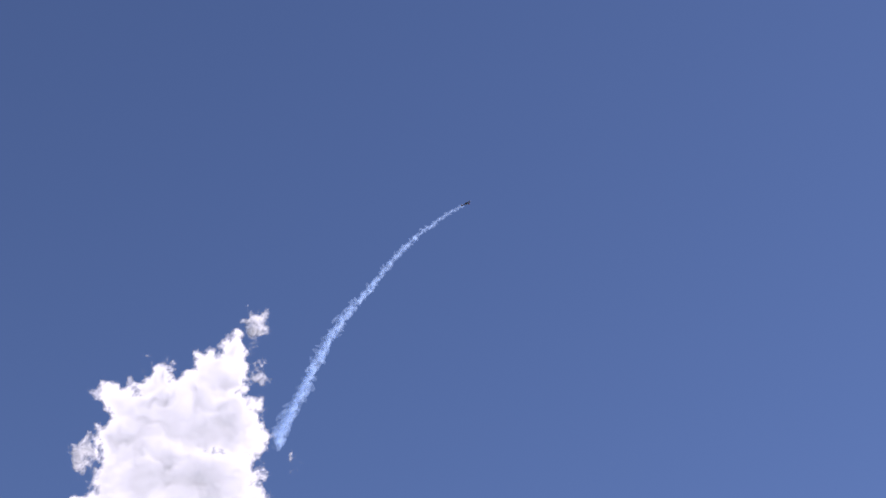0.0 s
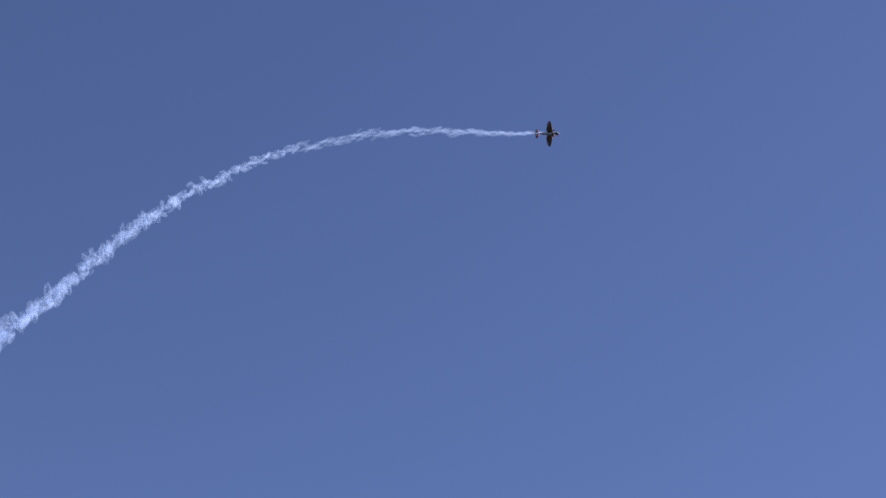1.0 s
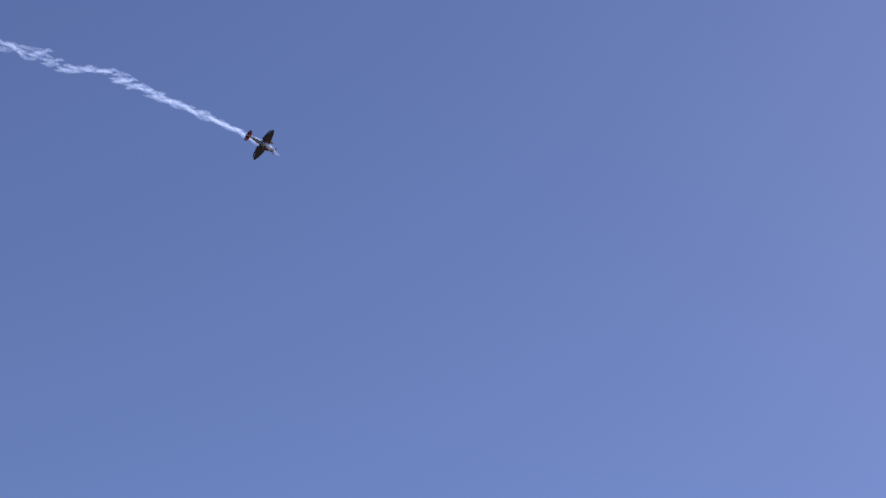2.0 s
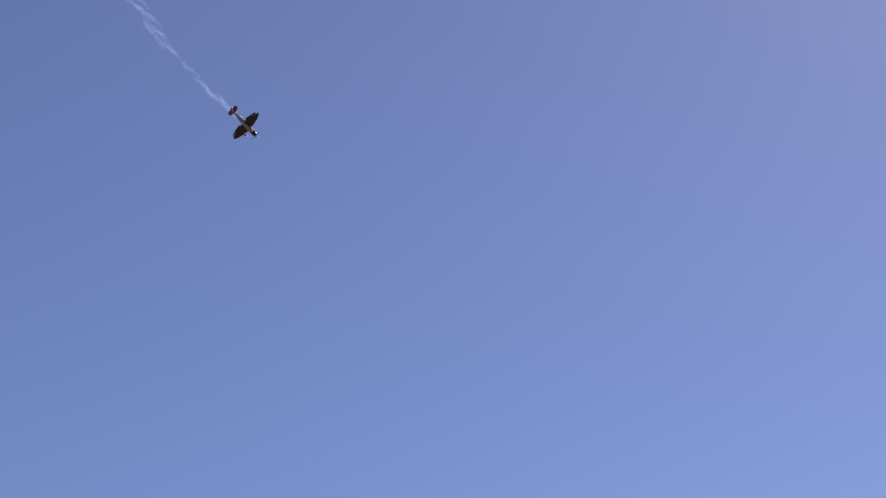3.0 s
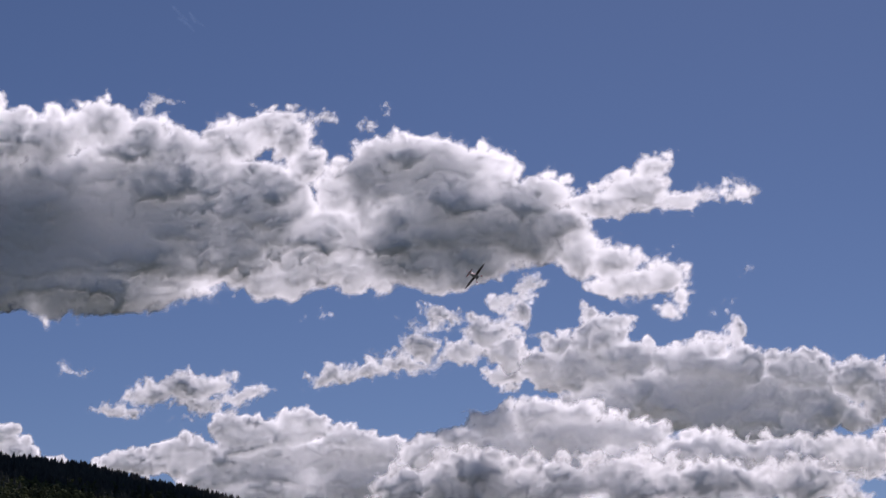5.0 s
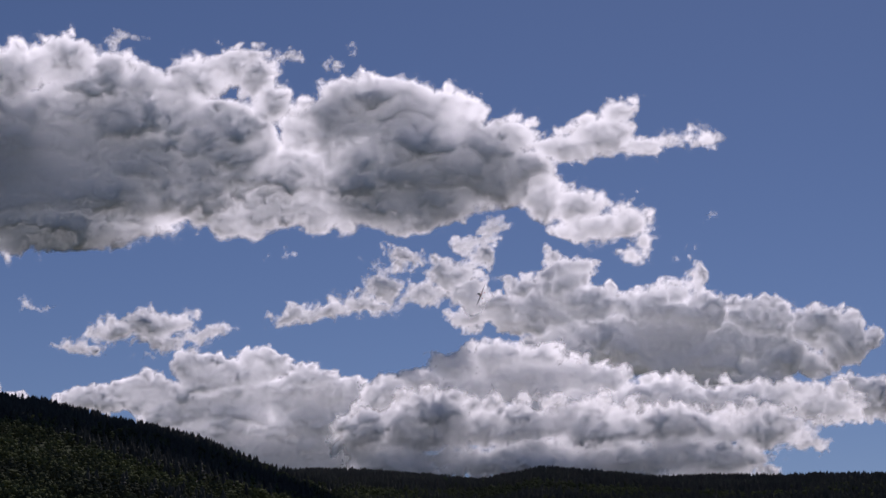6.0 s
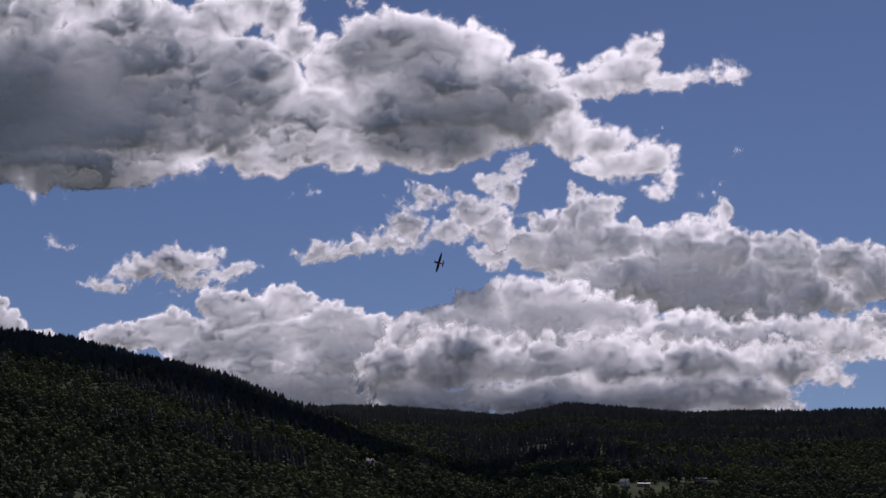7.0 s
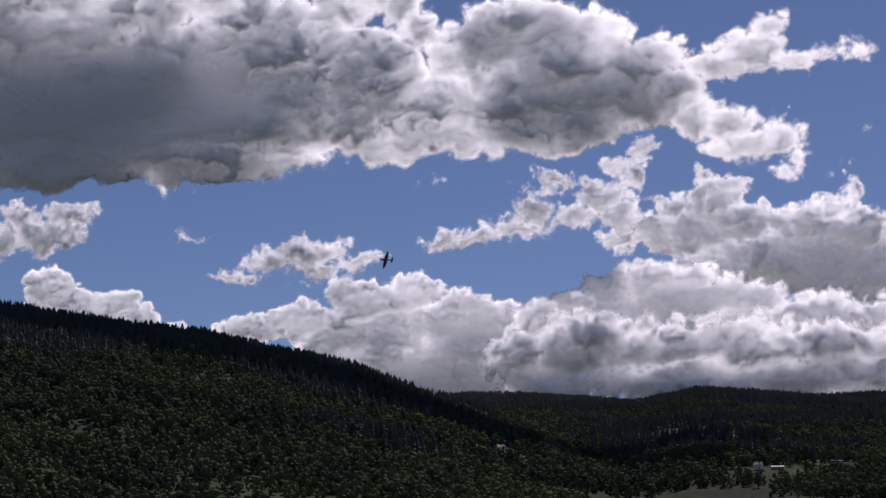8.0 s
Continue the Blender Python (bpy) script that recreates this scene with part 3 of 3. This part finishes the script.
build_cloud([(-14.13, 0.31, 1.34, 0.57), (-13.31, 0.76, 0.82, 0.42), (-14.65, 0.76, 0.89, 0.45), (-15.25, 0.16, 0.89, 0.52)], "small white cloud flank", 79, soft=38, ragged=1.2, relief=1.2, cell=4.0)
for n_seed, lump in enumerate([(-10.11, 0.19, 0.63, 0.18), (7.61, 2.5, 0.24, 0.09), (-3.56, 1.28, 0.21, 0.13), (-7.84, 7.2, 0.42, 0.36), (-2.47, 6.36, 0.45, 0.24), (-1.9, 6.75, 0.3, 0.2), (5.85, 3.3, 0.2, 0.16), (6.3, 2.35, 0.22, 0.14), (6.9, 1.55, 0.3, 0.26), (-3.5, 6.7, 0.35, 0.3)]):
    build_cloud([lump], "thin torn wisp of white cloud", 83 + n_seed, soft=36, ragged=1.8, cell=3.5, thin=0.45, relief=0.4)

# the cloud of the first second, on its own part of the sky
FIRST = {"tilt": 28.78, "turn": -73.0}
first_cloud = build_cloud([(0.1, 0.6, 1.6, 1.2), (1.0, 1.6, 0.75, 0.9), (1.5, 0.6, 0.95, 1.0), (-0.9, -0.2, 1.2, 0.9), (-0.73, 1.5, 0.42, 0.36), (0.3, -1.2, 2.4, 1.3), (0.4, -2.6, 2.6, 1.5), (2.2, 0.4, 0.4, 0.4), (1.4, 2.5, 0.26, 0.6), (1.6, -0.9, 1.0, 0.9)],
                          "dazzling white sunlit cumulus with frayed edges", 97, distance=4600, relief=0.16, depth=0.1, soft=48, ragged=1.5, **FIRST)
strays = [build_cloud([lump], "thin torn wisp of white cloud", 101 + k, soft=32, ragged=1.4, cell=3.5, thin=0.5, relief=0.4, **FIRST) for k, lump in enumerate([(3.19, -0.19, 0.32, 0.16), (1.75, 3.3, 0.38, 0.5), (-2.1, -0.5, 0.22, 0.4), (2.0, 2.0, 0.3, 0.3)])]


# ---- the aerobatic aeroplane: nose +y, up +z ----
def loft(sections, sides=20, power=2.3):
    """Rings (y, half width, bottom, top, centre z) joined along y, closed at both ends."""
    bm = bmesh.new()
    rings = []
    for y, w, lo, hi in sections:
        ring = []
        for k in range(sides):
            a = 2 * math.pi * k / sides
            c, s = math.cos(a), math.sin(a)
            c, s = math.copysign(abs(c) ** (2 / power), c), math.copysign(abs(s) ** (2 / power), s)
            ring.append(bm.verts.new((w * c, y, (lo + hi) / 2 + (hi - lo) / 2 * s)))
        rings.append(ring)
    for a, b in zip(rings, rings[1:]):
        for k in range(sides):
            bm.faces.new((a[k], a[(k + 1) % sides], b[(k + 1) % sides], b[k]))
    bm.faces.new(rings[0]), bm.faces.new(rings[-1])
    return bm


def foil(span_at, thick=0.13, upright=False, points=9):
    """A wing from stations (along, lead y, trail y, height)."""
    bm = bmesh.new()
    rings = []
    for s, lead, trail, z in span_at:
        chord, ring = lead - trail, []
        for side in (1, -1):
            for k in range(points):
                q = (k / (points - 1)) if side == 1 else 1 - k / (points - 1)
                if side == -1 and k in (0, points - 1):
                    continue
                t = thick * chord * 2.6 * (0.2969 * math.sqrt(q) - 0.126 * q - 0.3516 * q * q + 0.2843 * q ** 3 - 0.1015 * q ** 4) * side
                y = lead - q * chord
                ring.append(bm.verts.new((t, y, s) if upright else (s, y, z + t)))
        rings.append(ring)
    n = len(rings[0])
    for a, b in zip(rings, rings[1:]):
        for k in range(n):
            bm.faces.new((a[k], a[(k + 1) % n], b[(k + 1) % n], b[k]))
    bm.faces.new(rings[0]), bm.faces.new(rings[-1])
    return bm


def flank(s):
    """A red stripe lying on one side of the fuselage."""
    bm = bmesh.new()
    rings = []
    for y, w, z, h in ((1.7, .44, -.04, .03), (1.2, .47, -.04, .1), (.5, .46, -.03, .13), (-.3, .43, -.02, .13), (-1.2, .36, 0, .12), (-2.2, .25, .03, .09), (-3.2, .14, .06, .05)):
        rings.append([bm.verts.new((s * x, y, z + q)) for x, q in ((w - .03, -h), (w + .012, -h * .9), (w + .012, h * .9), (w - .03, h))])
    for a, b in zip(rings, rings[1:]):
        for k in range(4):
            bm.faces.new((a[k], a[(k + 1) % 4], b[(k + 1) % 4], b[k]))
    bm.faces.new(rings[0]), bm.faces.new(rings[-1])
    return bm


def build_aeroplane():
    plane = tagged(new("aeroplane"), "pale grey low-wing aerobatic aeroplane with umber wings and red tail", "aeroplane")
    part("fuselage", loft([(1.75, .44, -.45, .36), (1.2, .47, -.52, .42), (.5, .46, -.55, .46), (-.3, .43, -.53, .48), (-1.2, .36, -.46, .46)]), M_GREY, plane, "pale grey fuselage")
    part("tail_boom", loft([(-1.2, .36, -.46, .46), (-2.2, .25, -.32, .38), (-3.2, .14, -.16, .28), (-4.1, .06, -.02, .2)]), M_GREY, plane)
    part("cowling", loft([(2.55, .30, -.36, .24), (2.45, .38, -.42, .31), (2.2, .43, -.45, .35), (1.75, .445, -.455, .365)]), M_BLACK, plane, "black engine cowling")
    spin = part("propeller", loft([(2.95, .02, -.02, .02), (2.88, .1, -.1, .1), (2.72, .17, -.17, .17), (2.55, .19, -.19, .19)], 14, 2), M_RED, plane, "red spinner")
    for k in range(3):
        b = foil([(.12, .09, -.07, 0), (.45, .1, -.1, 0), (.85, .07, -.07, 0), (1.0, .03, -.02, 0)], .12)
        bmesh.ops.transform(b, matrix=pose(0, 2.68, 0, 0, 120 * k, 0) @ pose(0, 0, 0, 35, 0, 0), verts=b.verts)
        part("blade", b, M_BLACK, spin, "dark propeller blade")
    for s in (1, -1):
        part("wing", foil([(s * .4, 1.05, -.75, -.3), (s * 1.6, .93, -.62, -.28), (s * 2.9, .66, -.38, -.25), (s * 3.6, .4, -.14, -.23), (s * 3.9, .2, .0, -.23)]), M_UMBER, plane, "dark umber wing")
        part("aileron", foil([(s * .95, -.66, -.95, -.29), (s * 2.9, -.43, -.68, -.25), (s * 3.6, -.2, -.4, -.23)], .08), M_BLACK, plane, "black aileron")
        part("tailplane", foil([(s * .1, -3.1, -3.72, .16), (s * .9, -3.28, -3.7, .16), (s * 1.25, -3.45, -3.68, .16)], .09), M_RED, plane)
        part("elevator", foil([(s * .12, -3.74, -4.15, .16), (s * 1.0, -3.72, -4.05, .16), (s * 1.28, -3.7, -3.92, .16)], .07), M_BLACK, plane, "black elevator")
        part("gear_leg", tube((s * .35, 1.0, -.5), (s * .95, 1.15, -1.2), .06, .04), M_WHITE, plane, "white landing gear leg")
        spat = loft([(1.75, .02, -1.26, -1.22), (1.6, .1, -1.36, -1.1), (1.25, .15, -1.42, -1.04), (.85, .11, -1.35, -1.1), (.45, .02, -1.24, -1.18)], 14)
        bmesh.ops.translate(spat, verts=spat.verts, vec=(s * .95, 0, 0))
        sp = part("wheel_spat", spat, M_RED, plane)
        part("wheel", tube((s * .95 - .055, 1.2, -1.34), (s * .95 + .055, 1.2, -1.34), .17, .17, 18), M_RUBBER, sp, "black tyre")
        part("flank_stripe", flank(s), M_RED, plane, "red flank stripe", False)
        part("exhaust_pipe", tube((s * .16, 1.75, -.47), (s * .2, 1.05, -.66), .05, .05), M_STEEL, plane, "steel exhaust pipe")
    part("fin", foil([(.2, -3.0, -3.85, 0), (.8, -3.35, -3.85, 0), (1.2, -3.6, -3.85, 0)], .09, True), M_RED, plane)
    part("rudder", foil([(-.05, -3.9, -4.3, 0), (.5, -3.88, -4.4, 0), (1.22, -3.86, -4.15, 0)], .07, True), M_BLACK, plane, "black rudder")
    part("canopy", loft([(1.0, .05, .38, .42), (.75, .25, .34, .62), (.2, .31, .36, .82), (-.4, .29, .38, .8), (-1.0, .2, .38, .62), (-1.5, .05, .36, .44)]), M_CANOPY, plane, "dark tinted bubble canopy")
    part("tail_wheel", tube((-.03, -4.0, -.18), (.03, -4.0, -.18), .09, .09, 14), M_RUBBER, plane, "small black tail wheel")
    part("tail_strut", tube((0, -3.8, -.03), (0, -4.0, -.16), .03, .02), M_STEEL, plane, "steel tail wheel strut")
    return plane, spin


aeroplane, propeller = build_aeroplane()

# ---- flight: seconds, place relative to the smoke; then seconds and attitude ----
FLIGHT = [(0.0, -275.9, 108.5, 243.3), (0.4, -257.2, 129.1, 251.2), (0.8, -240.5, 152.5, 254.6), (1.0, -231.3, 165.2, 256.6), (1.2, -220.8, 179.0, 259.3), (1.5, -203.9, 201.5, 263.7), (1.6, -197.7, 208.9, 265.9), (2.4, -130.1, 227.6, 221.4), (2.8, -112.9, 244.2, 199.6),
          (3.0, -104.2, 252.5, 188.7), (3.2, -95.7, 260.9, 177.9), (3.5, -83.4, 274.7, 162.7), (4.0, -49.6, 314.4, 133.1), (4.5, -19.5, 356.9, 113.5), (5.0, 4.7, 411.3, 106.8), (5.2, 12.2, 432.0, 106.0), (6.5, 19.1, 597.8, 119.8), (7.0, -1.7, 628.2, 122.3), (7.5, -35.0, 677.0, 128.5), (8.0, -78.0, 722.9, 137.2),]
ATTITUDE = [(0.0, 31, 31, -30), (0.4, 18, 19, -34), (0.8, 9, -24, -38), (1.0, 14, -53, -48), (1.2, 40, -80, -79), (1.5, -162, -47, 92), (1.6, -156, -52, 83), (2.0, -37, -59, -11), (2.4, -38, -28, -19), (2.8, -41, -12, -32),
            (3.2, -39, -15, -28), (3.5, -36, -19, -23), (4.0, -18, -11, -36), (4.5, -7, -31, -36), (5.0, 9, -48, -24), (5.2, 16, -56, -26), (6.5, 57, -70, -37), (7.0, 61, -72, -28), (7.5, 65, -75, -19), (8.0, 46, -76, 13),]
DRIFT = [(0.0, 824.7), (0.4, 670.6), (0.8, 250.2), (1.0, 143.8), (1.2, 55.6), (1.5, 26.0), (1.6, 0.0), (8.0, 0.0)]
DRIFT_WAY = Vector([-0.6954, 0.4093, 0.5907])


def smooth_track(rows, t):
    """A cubic through the rows at t, with even tangents."""
    k = max(0, min(len(rows) - 2, sum(1 for r in rows if r[0] <= t) - 1))
    t0, t1 = rows[k][0], rows[k + 1][0]
    q, span = (t - t0) / (t1 - t0), t1 - t0
    res = []
    for c in range(1, len(rows[0])):
        def slope(i):
            a, b = rows[max(0, i - 1)], rows[min(len(rows) - 1, i + 1)]
            return (b[c] - a[c]) / (b[0] - a[0])
        p0, p1, m0, m1 = rows[k][c], rows[k + 1][c], slope(k) * span, slope(k + 1) * span
        res.append((2 * q ** 3 - 3 * q * q + 1) * p0 + (q ** 3 - 2 * q * q + q) * m0 + (3 * q * q - 2 * q ** 3) * p1 + (q ** 3 - q * q) * m1)
    return res


def drift(t):
    return DRIFT_WAY * (smooth_track(DRIFT, t)[0] if t < 1.6 else 0.0)


def attitude(t):
    k = max(0, min(len(ATTITUDE) - 2, sum(1 for r in ATTITUDE if r[0] <= t) - 1))
    a, b = ATTITUDE[k], ATTITUDE[k + 1]
    qa, qb = (Euler([radians(v) for v in r[1:]]).to_quaternion() for r in (a, b))
    return qa.slerp(qb, (t - a[0]) / (b[0] - a[0]))


def flight(t):
    """The aeroplane's pose in the smoke's space."""
    return Matrix.Translation(Vector(smooth_track(FLIGHT, t)) + EYE) @ attitude(t).to_matrix().to_4x4()


# ---- the smoke trail ----
def wisp_mesh(rng, length, radius, count=9):
    """A curl of smoke: a bent string of uneven puffs melted into one skin."""
    bm = bmesh.new()
    turn, bend = rng.uniform(0, 6.3), rng.uniform(3, 7)
    sides, rings = 8, []
    for k in range(count):
        q = k / (count - 1) - 0.5
        r = radius * (1 - 3.6 * q * q) * rng.uniform(0.75, 1.15) + 0.03
        c = Vector((math.sin(turn + bend * q) * radius * 0.5, q * length, math.cos(turn + bend * q) * radius * 0.5))
        rings.append([bm.verts.new(c + Vector((math.cos(j * math.tau / sides), 0, math.sin(j * math.tau / sides))) * r * rng.uniform(0.75, 1.2)) for j in range(sides)])
    for p, n in zip(rings, rings[1:]):
        for j in range(sides):
            bm.faces.new((p[j], p[(j + 1) % sides], n[(j + 1) % sides], n[j]))
    bm.faces.new(rings[0]), bm.faces.new(rings[-1])
    return bm


def finish_smoke(ob, cover):
    n = len(ob.data.vertices)
    ob.data.attributes.new("cover", "FLOAT", "POINT").data.foreach_set("value", np.full(n, cover, np.float32))


OLD = [(-276.9, 107.7, 242.7), (-288.1, 99.3, 237.9), (-304.2, 88.3, 228.4), (-322.3, 78.4, 215.2), (-342.3, 69.7, 197.8), (-359.1, 61.5, 183.3), (-374.0, 55.6, 169.5), (-386.9, 52.8, 156.1), (-401.0, 50.7, 139.8), (-414.2, 47.2, 124.9), (-427.9, 44.6, 108.3)]
smoke_trail = tagged(new("smoke_trail"), "white braided smoke trail behind the aeroplane", "smoke")
wisps = []


def build_smoke():
    rng = random.Random(5)
    shapes = []
    for k in range(14):
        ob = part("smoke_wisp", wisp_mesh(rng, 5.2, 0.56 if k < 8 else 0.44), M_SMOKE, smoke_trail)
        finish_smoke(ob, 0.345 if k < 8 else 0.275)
        shapes.append(ob)
    t, k = 0.0, 0
    free = list(shapes)
    while t < 4.0:
        ob = shapes[k % 8] if t < 2.1 else shapes[8 + k % 6]
        if ob in free:
            free.remove(ob)
        else:
            ob = ob.copy()
            scene.collection.objects.link(ob)
        wisps.append((ob, t, rng.uniform(-1, 1), rng.uniform(0, 360), Vector((rng.gauss(0, 1), rng.gauss(0, 1), rng.gauss(0, 1)))))
        t += 0.0112 if t < 2.1 else (0.016 if math.sin(t * 23) < 0.55 else 0.05)
        k += 1
    pts = [Vector(p) for p in OLD]
    age = 0.0
    for a, b in zip(pts, pts[1:]):
        bm = bmesh.new()
        steps = int((b - a).length / 0.42)
        along = (b - a).normalized().to_track_quat("Y", "Z")
        for q in range(steps):
            age += 0.42
            wide = 0.75 + 0.011 * age
            c = a.lerp(b, q / steps) + Vector((rng.gauss(0, 1), rng.gauss(0, 1), rng.gauss(0, 1))) * wide * 0.6 - a
            m = Matrix.Translation(c) @ (along.to_matrix() @ Euler((rng.gauss(0, 0.6), rng.uniform(0, 6), rng.gauss(0, 0.6))).to_matrix()).to_4x4() @ Matrix.Diagonal((rng.uniform(0.5, 0.9), rng.uniform(1.2, 2.4), rng.uniform(0.4, 0.7), 1))
            bmesh.ops.create_icosphere(bm, subdivisions=2, radius=wide * rng.uniform(0.7, 1.1), matrix=m)
        for v in bm.verts:
            v.co += noise.noise_vector(v.co * 0.7) * 0.7
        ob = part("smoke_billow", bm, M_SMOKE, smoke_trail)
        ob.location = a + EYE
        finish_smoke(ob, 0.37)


build_smoke()


def motions():
    times = [k / 10 for k in range(81)]
    walk(aeroplane, [(t, Matrix.Translation(drift(t)) @ flight(t)) for t in times])
    walk(propeller, [(t, pose(0, 0, -.07, 0, (80 * k) % 360, 0)) for k, t in enumerate(times)])
    walk(smoke_trail, [(t, Matrix.Translation(drift(t))) for t in times[:18] + [8.0]])
    far = DRIFT[0][1] / 380 + 1
    for ob in (first_cloud, *strays):
        walk(ob, [(t, Matrix.Translation(DRIFT_WAY * 1450 * (smooth_track(DRIFT, t)[0] / 380 + 1 - far))) for t in times[:11]] + [(8.0, Matrix.Translation(DRIFT_WAY * 1450 * (DRIFT[3][1] / 380 + 1 - far)))])
    for ob, start, lean, spin, off in wisps:
        rows = [(t, flight(t) @ pose(0, 0.1, -0.05)) for t in times if t < start]
        born = flight(start) @ pose(0, 0.1, -0.05)
        rows.append((round(start, 3), born))
        if len(rows) > 1 and frame(rows[-2][0]) == frame(start):
            rows.pop(-2)
        fresh = flight(start) @ pose(0, -0.5, -0.55)
        swing, spread = (0.45, 1.0) if start < 2.1 else (0.15, 1.1)
        for age in (0.1, 0.4, 0.9, 1.8):
            g = 1 - math.exp(-age * 1.6)
            m = fresh @ pose(0, 0, 0, 0, spin, 0) @ pose(0, 0, 0, 60 * lean * g * swing, 0, 0)
            m.translation += off * spread * g
            if start + age < 8:
                rows.append((start + age, m))
        rows.append((8.0, rows[-1][1]))
        walk(ob, rows)


motions()
